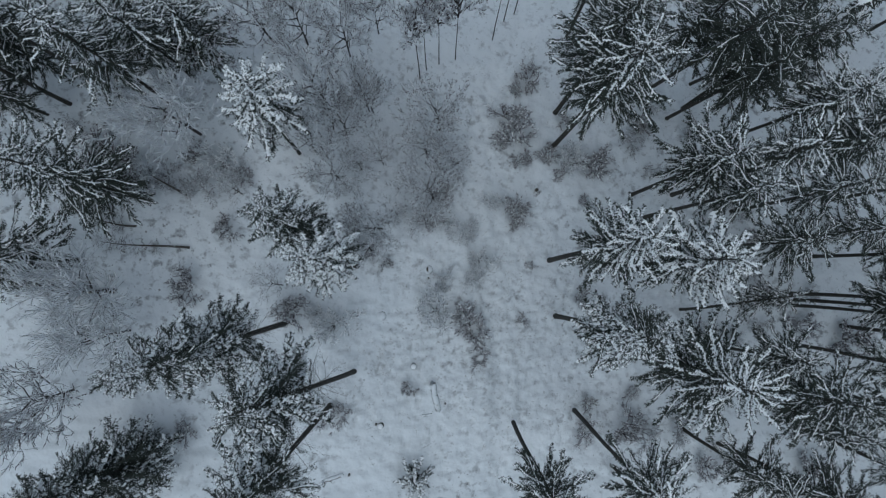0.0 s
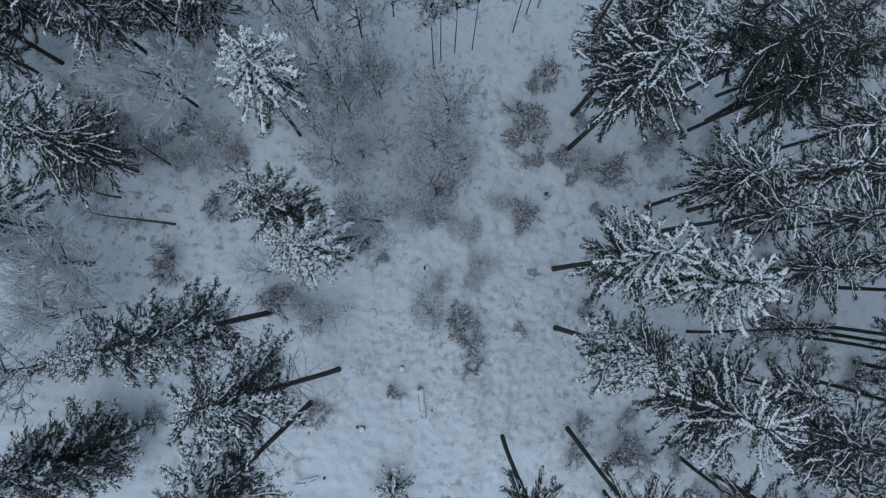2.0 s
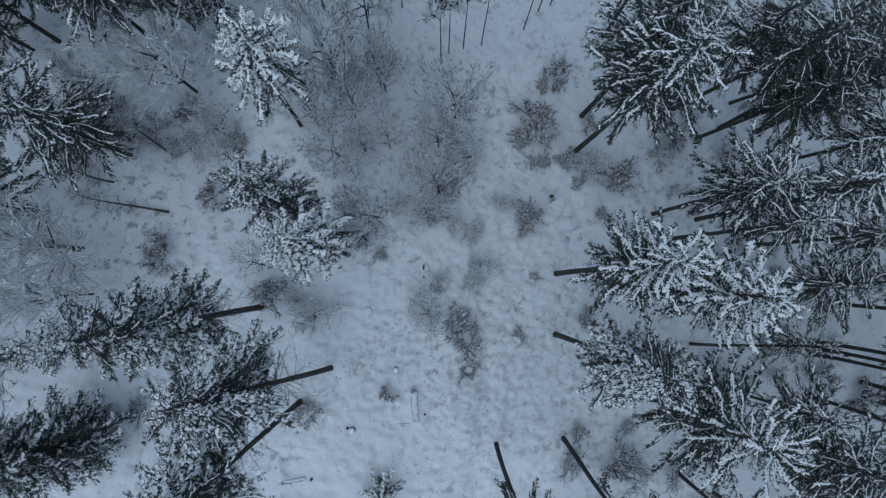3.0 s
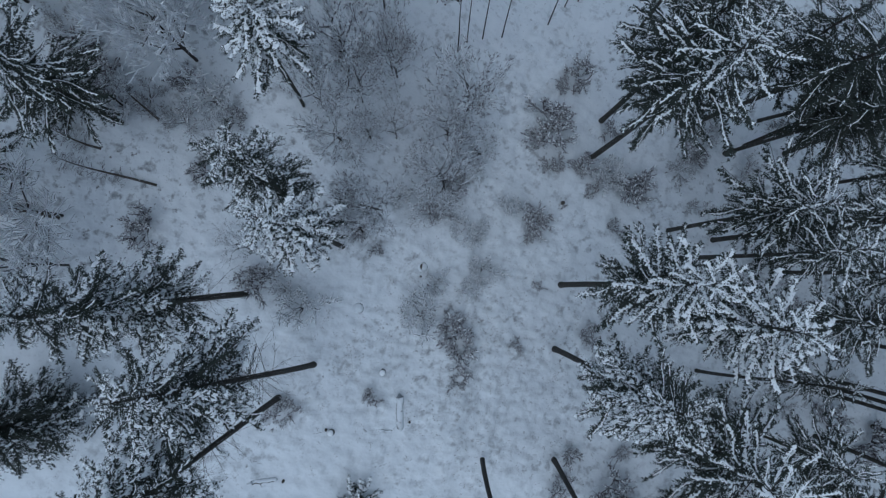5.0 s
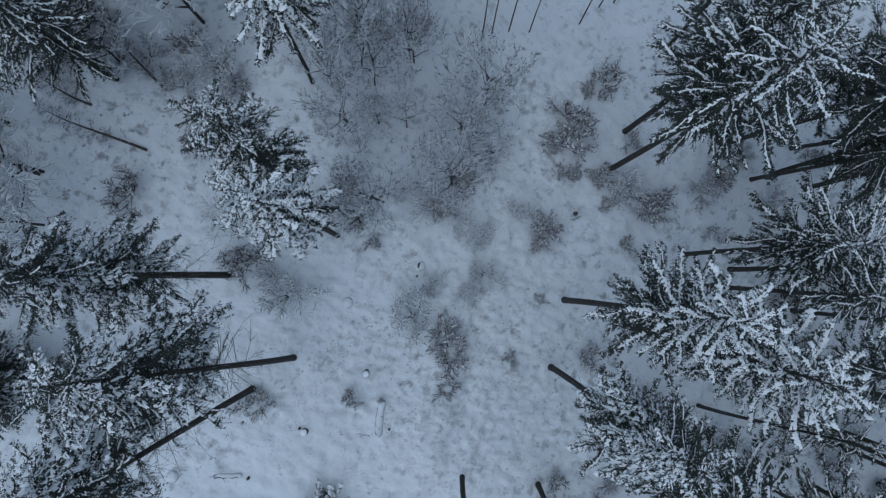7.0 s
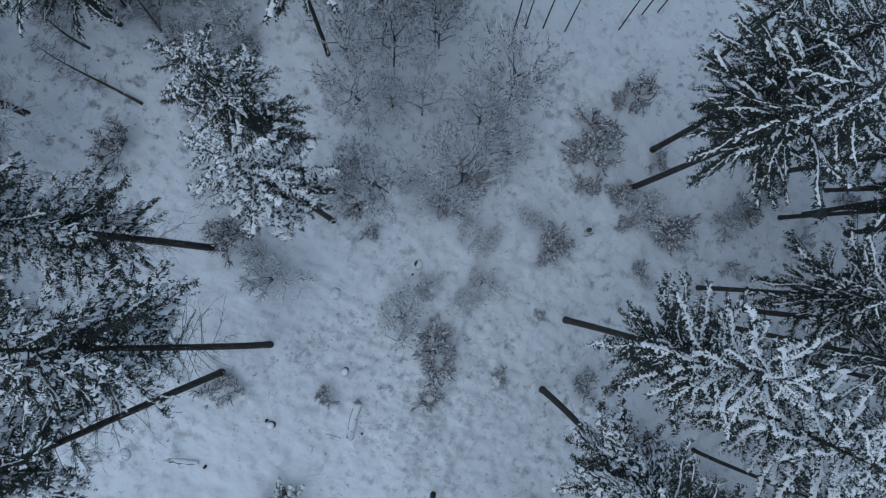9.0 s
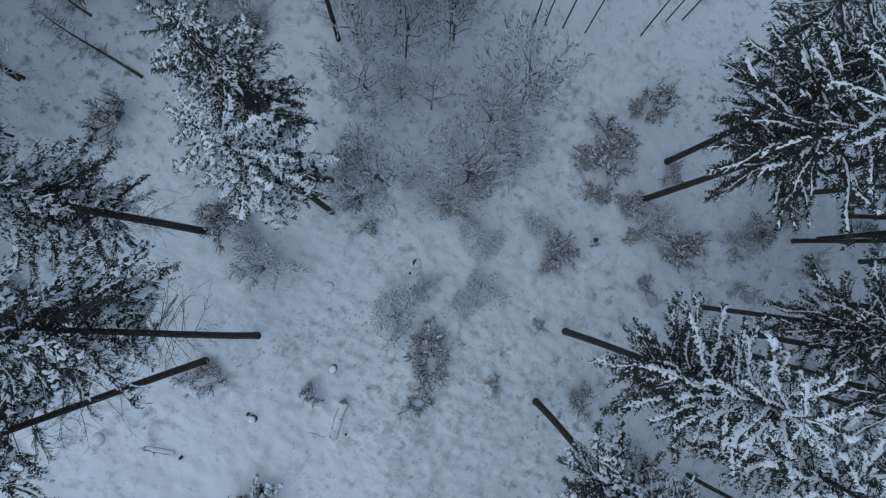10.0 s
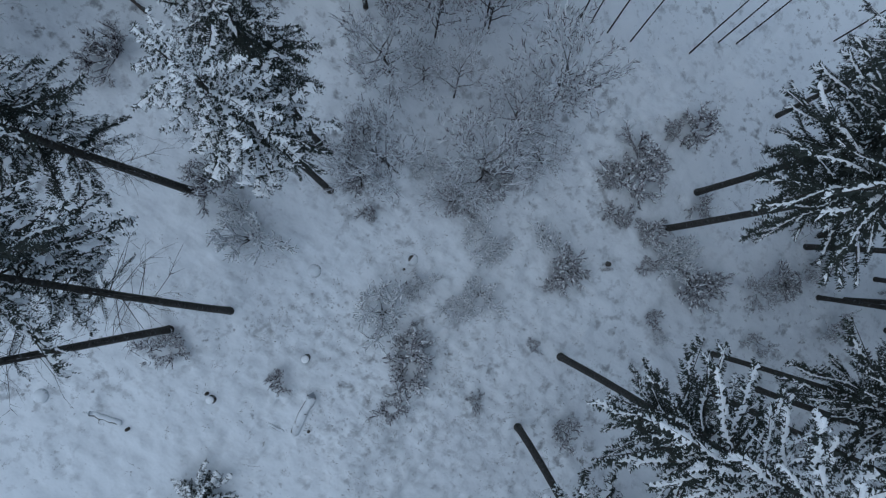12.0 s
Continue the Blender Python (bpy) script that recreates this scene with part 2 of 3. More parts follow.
def bough_mesh(rng, snow, coarse=False, comb=False, pads=False):
    """A bough one metre long along x: a thin stem, bare towards the trunk, with short needled twigs on both sides and ragged snow on top. comb: longer twigs that hang, with snow in crumbs; pads: broad snow that bridges the twigs."""
    s = Shape()
    bend, curl, sag = rng.uniform(-0.2, 0.2), rng.uniform(0.02, 0.20), rng.uniform(0.08, 0.28)
    wave, phase = rng.uniform(0.012, 0.035), rng.uniform(0, math.tau)

    def axis(u):
        return Vector((u, bend * u * u + wave * (math.sin(9 * u + phase) - math.sin(phase)), -sag * u * u + curl * u**4))

    if coarse:
        frond(s, rng, axis, 0.4, 0.16, frosted=0.15)
        snow_ridge(s, rng, axis, 0.25, 1.0, 6, 0.05, 0.05)
    else:
        s.tube([axis(k) for k in (0, 0.5, 1.0)], (0.011, 0.008, 0.002), 3, 2)
        frond(s, rng, lambda k: axis(0.14 + 0.88 * k), 0.86, 0.055, frosted=0.03 + 0.06 * snow)
    count = 4 if coarse else 12 if comb else 10
    bare = 0.20 if snow > 0.7 else 0.08
    for side in (-1, 1):
        for i in range(count):
            u = bare + (0.97 - bare) * (i + rng.uniform(0.1, 0.9)) / count
            if not coarse and rng.random() < 0.10:
                continue
            long = (0.21 * (1 - u) ** 0.6 + 0.065) * rng.uniform(0.65, 1.3) * (0.60 + 0.40 * min(1, u / 0.3)) * (1.35 if comb else 1.0)
            a = radians(rng.uniform(28, 62) - 14 * u) * side
            hang, turn = rng.uniform(0.05, 0.5) + (0.25 if comb else 0.0), rng.uniform(0.0, 0.5) * -side
            p0 = axis(u)

            def finger(k, p0=p0, a=a, long=long, hang=hang, turn=turn):
                return p0 + Vector((math.cos(a + turn * k), math.sin(a + turn * k), -hang * k)) * (long * k)

            frond(s, rng, finger, long * (0.5 if coarse else 1.0), 0.13 if coarse else 0.041 if comb else 0.050, frosted=0.06 + 0.23 * snow if comb else 0.02 + 0.03 * snow, droop=0.7)
            if coarse:
                continue
            if rng.random() < (0.35 + 0.6 * snow if comb else 0.50 * snow * (0.35 + 0.7 * u)):
                u0 = rng.uniform(-0.05, 0.45) if comb else rng.uniform(-0.05, 0.2)
                snow_ridge(s, rng, finger, u0, min(1.0, u0 + rng.uniform(0.3, 0.6 if comb else 0.8)), 3, 0.028 * rng.uniform(0.6, 1.4) if comb else 0.012 + 0.009 * snow * rng.random(), 0.018)
    # the snow along the stem, in stretches with gaps between them
    if not coarse:
        u = rng.uniform(0.2, 0.6) if comb else rng.uniform(0.04, 0.40 - 0.15 * min(snow, 1.0))
        if snow < 0.1 and rng.random() < 0.6:
            u = 1.0
        while u < 0.96:
            e = min(1.0, u + (rng.uniform(0.05, 0.12) if comb else rng.uniform(0.12, 0.35) if pads else rng.uniform(0.15, 0.7)))
            k = 0.5 * (u + e)
            wide = (0.006 + (0.048 if pads else 0.0195) * snow * min(1.0, k / 0.45) * (1.2 - 0.45 * k)) * rng.uniform(0.8, 1.25)
            snow_ridge(s, rng, axis, u, e, max(2, round((e - u) * 30)), wide, 0.018 + 0.014 * snow)
            u = e + (rng.uniform(0.08, 0.3) if comb else rng.uniform(0.0, 0.36) * max(0.12, (1.35 - snow) ** 2))
    return s.mesh("bough", (NEEDLES, SNOW, BARK))


BOUGHS = {k: [bough_mesh(random.Random(40 * k + i), a) for i in range(7)] for k, a in enumerate((0.04, 0.28, 0.58, 0.90))}
BOUGHS[4] = [bough_mesh(random.Random(200 + i), 1.15) for i in range(6)]
BOUGHS[5] = [bough_mesh(random.Random(240 + i), 1.45) for i in range(6)]
BOUGHS[7] = [bough_mesh(random.Random(400 + i), 0.60, comb=True) for i in range(7)]
BOUGHS[9] = [bough_mesh(random.Random(600 + i), 0.15, comb=True) for i in range(6)]
BOUGHS[8] = [bough_mesh(random.Random(500 + i), 1.0, pads=True) for i in range(7)]
BOUGHS[6] = [bough_mesh(random.Random(300 + i), 0.6, True) for i in range(5)]


def dead_branch_mesh(rng):
    s = Shape()
    p1, p2 = Vector((0.5, rng.uniform(-0.06, 0.06), -0.05)), Vector((1.0, rng.uniform(-0.12, 0.12), -0.20))
    s.tube((Vector((0, 0, 0)), p1, p2), (0.0065, 0.005, 0.0), 3)
    for _ in range(6):
        q = p1.lerp(p2, rng.uniform(-0.5, 0.8))
        e = Vector((rng.uniform(0.2, 1), rng.uniform(-1, 1), rng.uniform(-0.8, 0.1))).normalized() * rng.uniform(0.15, 0.4)
        s.tube((q, q + e), (0.004, 0.0), 3)
    return s.mesh("dead_branch", (DEADWOOD,))


DEAD = [dead_branch_mesh(random.Random(70 + i)) for i in range(5)]


def spruce(x, y, tall, wide, bare, snow, lean=(0.0, 0.0), full=1.0, coarse=False, gap=None, frost=False, under=0, clear=0.0, pads=False, taper=0.45):
    """A tall spruce: bare below the share `bare` of its height, with boughs up to `wide` metres long; on the side `gap`
    (degrees) the trunk shows up to the share `clear`. coarse: a rough unseen tree, added only for its shade.
    """
    rng = random.Random(round(x * 100) * 7919 + round(y * 100))
    z = slope(x, y) - 0.08
    load = "heavily laden with snow" if snow > 0.8 else "lightly dusted with snow" if snow < 0.5 else "with snowy boughs"
    look_of = f"tall dark spruce {load}, its lower trunk bare" if tall > 5 else f"small young spruce {load}, alone in the clearing"
    tree = base_of("spruce_tree", x, y, z, look_of, "tree", "spruces round the clearing")
    thick = 0.0088 * tall

    def heart(k):
        s = math.sin(2.2 * k + x) * 0.5 * k * (1 - k)
        return Vector((lean[0] * k**1.1 + s, lean[1] * k**1.1 + s * 0.7, tall * k))

    body = Shape()
    ks = [0, 0.012, 0.05, 0.15, 0.3, 0.45, 0.6, 0.75, 0.9, 1.0]
    body.tube([heart(k) for k in ks], [thick * (1.22 if k == 0 else 1.1 if k < 0.02 else (1 - k) ** 0.62 + 0.03) for k in ks], 9)
    part("trunk", body.mesh("trunk", (BARK,)), tree, "dark bare trunk")
    # dead branches under the crown
    for _ in range(46 if gap is not None else 6 if tall > 5 else 0):
        k = rng.uniform(bare * 0.6, bare + 0.05)
        long = rng.uniform(0.6, 1.6 if gap is None else 2.1)
        m = Matrix.Translation(heart(k)) @ pose(0, 0, 0, rng.uniform(0, 360), rng.uniform(-5, 30), rng.uniform(0, 360)) @ Matrix.Diagonal((long, long, long, 1))
        part("dead_branch", rng.choice(DEAD), tree, at=m)
    # thin short boughs that still live below the crown
    for _ in range(under):
        k, long = bare - 0.13 * rng.random() ** 1.3, rng.uniform(0.7, 1.5)
        m = Matrix.Translation(heart(k)) @ pose(0, 0, 0, rng.uniform(-16, 16), rng.uniform(5, 25), gap + rng.uniform(60, 300)) @ Matrix.Diagonal((long, 0.9, 0.9, 1))
        part("bough", rng.choice(BOUGHS[rng.choice((7, 7, 1))]), tree, at=m)
    # the crown, whorl by whorl
    crown = tall * (1 - bare)
    whorls = max(8, round(crown / 0.52 * full))
    for w in range(whorls):
        u = min(max((w + rng.uniform(-0.3, 0.3)) / whorls, 0.0), 1.0) ** 0.85 * 0.99
        k = bare + (1 - bare) * u
        reach = wide * ((1 - u) ** taper * (0.60 + 0.45 * min(1, u / 0.3)) + 0.10)
        n = 4 if coarse else 6 if u < 0.6 else 5
        first = rng.uniform(0, math.tau)
        for i in range(n):
            a = first + math.tau * i / n + rng.uniform(-0.42, 0.42)
            if gap is not None and k < clear and abs((math.degrees(a) - gap + 180) % 360 - 180) < 48:
                continue
            long = reach * rng.uniform(0.62, 1.15)
            tip = 34 * u**2 + rng.uniform(-13, 13) - 16 * (1 - u)
            level = min(5 if snow > 0.93 else 3, max(0, round((3 * snow + 4 * max(0.0, snow - 0.93) * 10 * u) * (0.18 + 1.10 * u) + rng.uniform(-0.6, 0.6))))
            girth = (0.88 if frost else 0.76) * long + 0.52
            m = Matrix.Translation(heart(k)) @ pose(0, 0, 0, rng.uniform(-16, 16), -tip, math.degrees(a)) @ Matrix.Diagonal((long, girth, girth, 1))
            part("bough", rng.choice(BOUGHS[6 if coarse else rng.choice((7, 7, 7, 0, 1) if snow > 0.35 else (9, 9, 9, 7, 0)) if frost else 8 if pads and level > 1 else level]), tree, at=m)
    return tree


# ---- leafless trees and bushes, furred with frost ----
def limb(rng, start, d, long, r, splits, floor, slivers=0, lumps=0.0, white=0.5):
    """A limb that forks again and again: the limb itself, and the spray of fine twigs on it."""
    big, small = Shape(), Shape()
    levels = len(splits)

    def grow(p, d, long, r, level):
        pts, q = [p], p
        for i in range(3):
            d = (d + Vector((rng.gauss(0, 0.17), rng.gauss(0, 0.17), rng.gauss(0.03, 0.11)))).normalized()
            q = q + d * long / 3
            pts.append(q)
        target = small if level >= 1 else big
        if level == levels:
            target.tube((pts[0], pts[2]), (r, 0.0), 3, 1 if rng.random() < white else 0)
            # added slivers stand in for the shade between dense twigs
            for _ in range(slivers):
                e = Vector((rng.gauss(0, 1), rng.gauss(0, 1), rng.gauss(-0.2, 0.6))).normalized() * rng.uniform(0.04, 0.09)
                target.sliver(pts[0].lerp(pts[2], rng.uniform(-0.3, 0.8)), e, rng.uniform(0.008, 0.018), 2)
            if rng.random() < lumps:
                up = Vector((0, 0, r * 1.2))
                target.tube((pts[0] + up, pts[2] + up), (r * 1.6, r * 0.9), 3, 3)
            return
        if level:
            target.tube((pts[0], pts[2], pts[3]), (r, r * 0.8, max(floor, r * 0.55)), 3, 1 if white > 0.4 else 0)
        else:
            target.tube(pts, (r, r * 0.88, r * 0.75, max(floor, r * 0.55)), 4, 0)
        for i in range(splits[level]):
            at = 1.0 if i == 0 else rng.uniform(0.25, 1.0)
            b = pts[0].lerp(pts[1], at * 3) if at < 1 / 3 else pts[1].lerp(pts[2], at * 3 - 1) if at < 2 / 3 else pts[2].lerp(pts[3], at * 3 - 2)
            t = Vector((rng.gauss(0, 1), rng.gauss(0, 1), rng.gauss(0, 0.7)))
            e = (d + t.normalized() * rng.uniform(0.45, 1.0) + Vector((0, 0, 0.05))).normalized()
            grow(b, e, long * rng.uniform(0.50, 0.78), max(floor, r * rng.uniform(0.5, 0.66)), level + 1)

    grow(start, d, long, r, 0)
    return big, small


def plant_kit(rng, limbs, low, rise, long, splits, r, floor, thin, stem, slivers=0, lumps=0.0, white=0.5):
    """Meshes of a plant about 1 wide (radius) and 1 tall: its stem, if it has one, and its limbs with their sprays."""
    made = []
    for i in range(limbs):
        a = 2.4 * i + rng.uniform(-0.4, 0.4)
        k = low + (1 - low) * (i / limbs) * 0.9
        up = rng.uniform(*rise) + (0.5 * k if stem else 0)
        d = Vector((math.cos(a), math.sin(a), up)).normalized()
        made.append(limb(rng, Vector((0, 0, k)) if stem else Vector((math.cos(a), math.sin(a), 0)) * 0.05, d, long * (1.15 - 0.55 * k if stem else rng.uniform(0.45, 1.2)), r, splits, floor, slivers, lumps, white))
    far = np.array([v for big, small in made for v in small.v])
    across, tall = np.percentile(np.hypot(far[:, 0], far[:, 1]), 95), np.percentile(far[:, 2], 98)
    out = []
    for pair in made:
        for s in pair:
            s.v = [(x / across, y / across, z / tall) for x, y, z in s.v]
        out.append((pair[0].mesh("limb", (STEM,)), pair[1].mesh("twig_spray", (*thin, NEEDLES if slivers > 2 else CORE_SHADE, SNOW))))
    trunk = None
    if stem:
        t = Shape()
        w = [Vector((rng.uniform(-0.03, 0.03) * k, rng.uniform(-0.03, 0.03) * k, k / tall * 0.97)) for k in (0, 0.3, 0.6, 0.95)]
        g = 1.8 if low < 0.3 else 1.7
        t.tube(w, (r * 1.5 * g, r * 1.25 * g, r * 0.9 * g, r * 0.4), 6)
        trunk = t.mesh("trunk", (STEM,))
    return trunk, out


WOODS, BUSHES = {}, {}
for i in range(4):
    r = random.Random(900 + i)
    WOODS[0, i] = plant_kit(r, 8, 0.25, (0.3, 0.9), 0.55, (4, 5, 4), 0.012, 0.0055, (TWIG, FROST_DARK), True, 0, 0.1)
    WOODS[1, i] = plant_kit(r, 9, 0.25, (0.2, 0.8), 0.55, (5, 5, 5), 0.013, 0.0078, (THICKET, FROST), True, 0, 0.10, 0.48)
    WOODS[3, i] = plant_kit(r, 11, 0.22, (0.2, 0.8), 0.55, (5, 5, 5), 0.0115, 0.0068, (THICKET, FROST), True, 0, 0.10, 0.48)
    WOODS[4, i] = plant_kit(r, 12, 0.22, (0.2, 0.8), 0.55, (6, 6, 5), 0.0110, 0.0066, (FROST_DARK, FROST), True, 0, 0.10, 0.85)
    WOODS[2, i] = plant_kit(r, 8, 0.72, (0.3, 0.9), 0.30, (5, 5, 4), 0.013, 0.0062, (THICKET, FROST), True, 0, 0.08)
    BUSHES["b", i] = plant_kit(r, 7, 0, (0.35, 1.6), 0.5, (5, 5, 4), 0.018, 0.0175, (THICKET, FROST), False, 2, 0.20, 0.32)
    BUSHES["d", i] = plant_kit(r, 5, 0, (0.35, 1.6), 0.5, (6, 5, 4), 0.018, 0.0135, (TWIG, FROST_DARK), False, 1, 0.08)
    BUSHES["f", i] = plant_kit(r, 7, 0, (0.35, 1.6), 0.5, (5, 5, 4), 0.018, 0.0165, (THICKET, FROST), False, 0, 0.45, 0.55)
    BUSHES["e", i] = plant_kit(r, 9, 0, (0.3, 1.8), 0.45, (5, 5, 5), 0.018, 0.0150, (THICKET, FROST), False, 2, 0.12, 0.34)


def grown(ob, kit, m):
    trunk, limbs = kit
    if trunk:
        part("trunk", trunk, ob, at=m)
    for wood, spray in limbs:
        arm = part("limb" if trunk else "stem", wood, ob, at=m)
        tagged(part("twig_spray", spray, arm), kind="stuff")


def bare_tree(x, y, tall, wide, lean, kind):
    rng = random.Random(round(x * 100) * 31 + round(y * 100))
    label = {
        0: "small dark leafless tree with thin snowy twigs",
        1: "leafless broad tree with twigs furred white with frost",
        2: "slender leafless birch with a thin dark stem and frosted crown",
    }[kind]
    tree = base_of("bare_tree", x, y, slope(x, y) - 0.1, label, "tree", "leafless trees of the clearing")
    tilt = Matrix.Identity(4)
    tilt[0][2], tilt[1][2] = lean[0] / tall, lean[1] / tall
    grown(tree, WOODS[4 if kind == 1 and wide > 2.55 else 3 if kind == 1 and wide > 1.55 else kind, rng.randrange(4)], tilt @ Matrix.Diagonal((wide, wide, tall, 1)) @ pose(0, 0, 0, 0, 0, rng.uniform(0, 360)))


def bush(x, y, wide, kind):
    rng = random.Random(round(x * 100) * 13 + round(y * 100))
    label = {
        "b": "low leafless reddish-brown bush dusted with snow",
        "d": "dark leafless undergrowth bush between the trunks",
        "f": "low leafless bush with frosted white twigs",
        "e": "low round dark bush with dense snow-tipped twigs",
    }[kind]
    ob = base_of("bush", x, y, slope(x, y) - 0.05, label, "bush", "bushes in the snow")
    m = pose(0, 0, 0, 0, 0, rng.uniform(0, 360)) @ Matrix.Diagonal((wide, wide, wide * rng.uniform(1.0, 1.4), 1))
    grown(ob, BUSHES[kind, rng.randrange(4)], m)


def dome(s, p, r, h, slot, sides=10, rng=random):
    """A rounded, slightly uneven cap of snow."""
    pts = [p + Vector((0, 0, h * k)) for k in (0, 0.45, 0.8, 1.0)]
    s.tube(pts, [r, r * rng.uniform(0.92, 1.0), r * 0.62, 0.0], sides, slot)


def stump(x, y, r, h, cap=True):
    rng = random.Random(round(x * 100) + 7 * round(y * 100))
    what = "low sawn tree stump capped with snow" if cap else "small dark broken stump in the snow"
    ob = base_of("tree_stump", x, y, lie(x, y) - 0.05, what, "stump", "stumps in the clearing")
    s = Shape()
    s.tube([Vector((0, 0, 0)), Vector((0, 0, 0.08)), Vector((0.01, 0, h))], (r * 1.35, r * 1.08, r), 11)
    part("stump_wood", s.mesh("stump_wood", (DEADWOOD,)), ob)
    if cap:
        c = Shape()
        a = rng.uniform(0, math.tau)
        wide = r > 0.19
        off = Vector((math.cos(a), math.sin(a), 0)) * r * (0.12 if wide else 0.05)
        dome(c, Vector((0.01, 0, h * (0.4 if wide else 1.0) + 0.004)) + off, r * (1.5 if wide else 1.05), rng.uniform(0.10, 0.16) + (0.6 * h if wide else 0), 0, 14, rng)
        part("snow_cap", c.mesh("snow_cap", (SNOW_GROUND if wide else SNOW,)), ob, "round white cap of snow")


def fallen_log(x, y, long, r, turn, broken=False):
    rng = random.Random(round(x * 100) + 11 * round(y * 100))
    ob = base_of("fallen_log", x, y, lie(x, y), "fallen dark log half buried under snow", "log", "fallen wood")
    ob.rotation_euler = (0, 0, radians(turn))
    s = Shape()
    n = 6
    pts = [Vector((long * (i / n - 0.5), rng.uniform(-0.04, 0.04), -r * 0.15)) for i in range(n + 1)]
    for q in pts:
        a = radians(turn)
        q.z += lie(x + q.x * math.cos(a) - q.y * math.sin(a), y + q.x * math.sin(a) + q.y * math.cos(a)) - lie(x, y)
    s.tube(pts, [r * rng.uniform(0.85, 1.05) for _ in pts], 9)
    for _ in range(3 if broken else 1):
        q = rng.choice(pts)
        s.tube((q, q + Vector((rng.uniform(-0.2, 0.2), rng.choice((-1, 1)) * rng.uniform(0.2, 0.45), rng.uniform(0.05, 0.3)))), (r * 0.35, 0.0), 5)
    part("log_wood", s.mesh("log_wood", (DEADWOOD,)), ob)
    c = Shape()
    up = Vector((0, 0.42 * r, r * 0.30))
    first, last = pts[0] + (pts[0] - pts[1]) * 0.8, pts[-1] + (pts[-1] - pts[-2]) * 0.5
    ends = [first, *pts, last]
    c.tube([q + up for q in ends], [r * rng.uniform(1.0, 1.3) if 0 < i < n + 2 else 0.0 for i in range(n + 3)], 9, 0, 0.8)
    part("snow_ridge", c.mesh("snow_ridge", (SNOW_GROUND,)), ob, "rounded ridge of snow")


def fallen_branch(x, y, long, turn):
    ob = base_of("fallen_branch", x, y, lie(x, y) + 0.03, "thin dark dead branch lying on the snow", "branch", "fallen wood")
    rng = random.Random(round(x * 100) + 3 * round(y * 100))
    m = pose(0, 0, 0, 90, 4, turn) @ Matrix.Diagonal((long, long, long * 0.5, 1))
    part("dead_branch", rng.choice(DEAD), ob, at=m)


def bowed_sapling(x, y, tip_x, tip_y, high, r):
    """A thin dead sapling that the snow has bent over, with fine frosted twigs hanging from it."""
    rng = random.Random(round(x * 100) + 17 * round(y * 100))
    z = lie(x, y)
    ob = base_of("bowed_sapling", x, y, z - 0.05, "thin leafless sapling bowed to the ground under frost", "sapling", "fallen wood")
    reach = Vector((tip_x - x, tip_y - y, lie(tip_x, tip_y) - z))

    def stem(k):
        return reach * k + Vector((0.12 * math.sin(5 * k + x), 0.12 * math.sin(4 * k + y), high * math.sin(2.6 * k) + 0.05))

    s = Shape()
    ks = [i / 9 for i in range(10)]
    s.tube([stem(k) for k in ks], [r * (1.1 - k) for k in ks], 6)
    part("stem", s.mesh("stem", (DEADWOOD,)), ob, "thin dark stem")
    t = Shape()
    across = Vector((-reach.y, reach.x, 0)).normalized()
    for i in range(90):
        k = 0.2 + 0.8 * rng.random()
        p = stem(k)
        d = (across * rng.choice((-1, 1)) * rng.uniform(0.3, 1.0) + reach.normalized() * rng.uniform(0.1, 0.8) + Vector((0, 0, rng.uniform(-0.5, 0.25)))).normalized() * rng.uniform(0.25, 0.85) * (1.15 - 0.5 * k)
        q = p + d
        t.tube((p, p + d * 0.55 + Vector((0, 0, 0.05)), q), (0.016, 0.013, 0.0), 3, i % 2)
        for _ in range(4):
            b = p.lerp(q, rng.uniform(0.35, 1.0))
            e = (d.normalized() + Vector((rng.gauss(0, 0.6), rng.gauss(0, 0.6), rng.gauss(-0.2, 0.4)))).normalized() * rng.uniform(0.10, 0.30)
            t.tube((b, b + e), (0.013, 0.0), 3, rng.randrange(2))
    tagged(part("twig_spray", t.mesh("twig_spray", (THICKET, FROST)), ob, "fine white frosted twigs"), kind="stuff")


spruce(7.97, 1.22, 20.4, 2.45, 0.60, 1.0, (0.35, 0.40))
spruce(8.35, -2.86, 20.2, 2.3, 0.60, 0.72, (0.05, 0.45), frost=True)
spruce(14.48, 6.24, 15.9, 3.13, 0.62, 0.9, (0.58, 0.10))
spruce(17.76, 6.31, 18.3, 2.38, 0.74, 0.8, (-0.04, 0.01))
spruce(15.41, 4.52, 17.8, 2.05, 0.74, 0.8, (0.08, -0.17))
spruce(17.55, 12.32, 15.3, 2.92, 0.59, 0.2, (0.54, -0.87))
spruce(8.36, 9.76, 20.0, 3.2, 0.60, 0.92, (0.45, 0.05))
spruce(8.63, 12.43, 19.1, 2.92, 0.52, 0.58, (0.24, -0.18), full=1.3)
spruce(15.30, 14.03, 17.6, 2.7, 0.64, 0.2, (1.02, -1.27))
spruce(19.53, 15.13, 15.1, 2.59, 0.64, 0.2, (1.19, -1.94))
spruce(22.63, 10.90, 15.4, 2.81, 0.59, 0.8, (0.31, -0.76))
spruce(24.38, 8.44, 14.3, 2.7, 0.64, 0.6, (0.21, -0.69))
spruce(20.32, 2.18, 14.0, 2.48, 0.64, 0.45, (0.03, -0.24))
spruce(18.17, -4.76, 15.0, 2.38, 0.74, 0.8, (0.09, 0.49))
spruce(13.70, -5.15, 18.0, 3.5, 0.52, 0.95, (-0.20, 0.15))
spruce(19.40, -7.16, 16.9, 2.81, 0.64, 0.5, (0.31, 1.12))
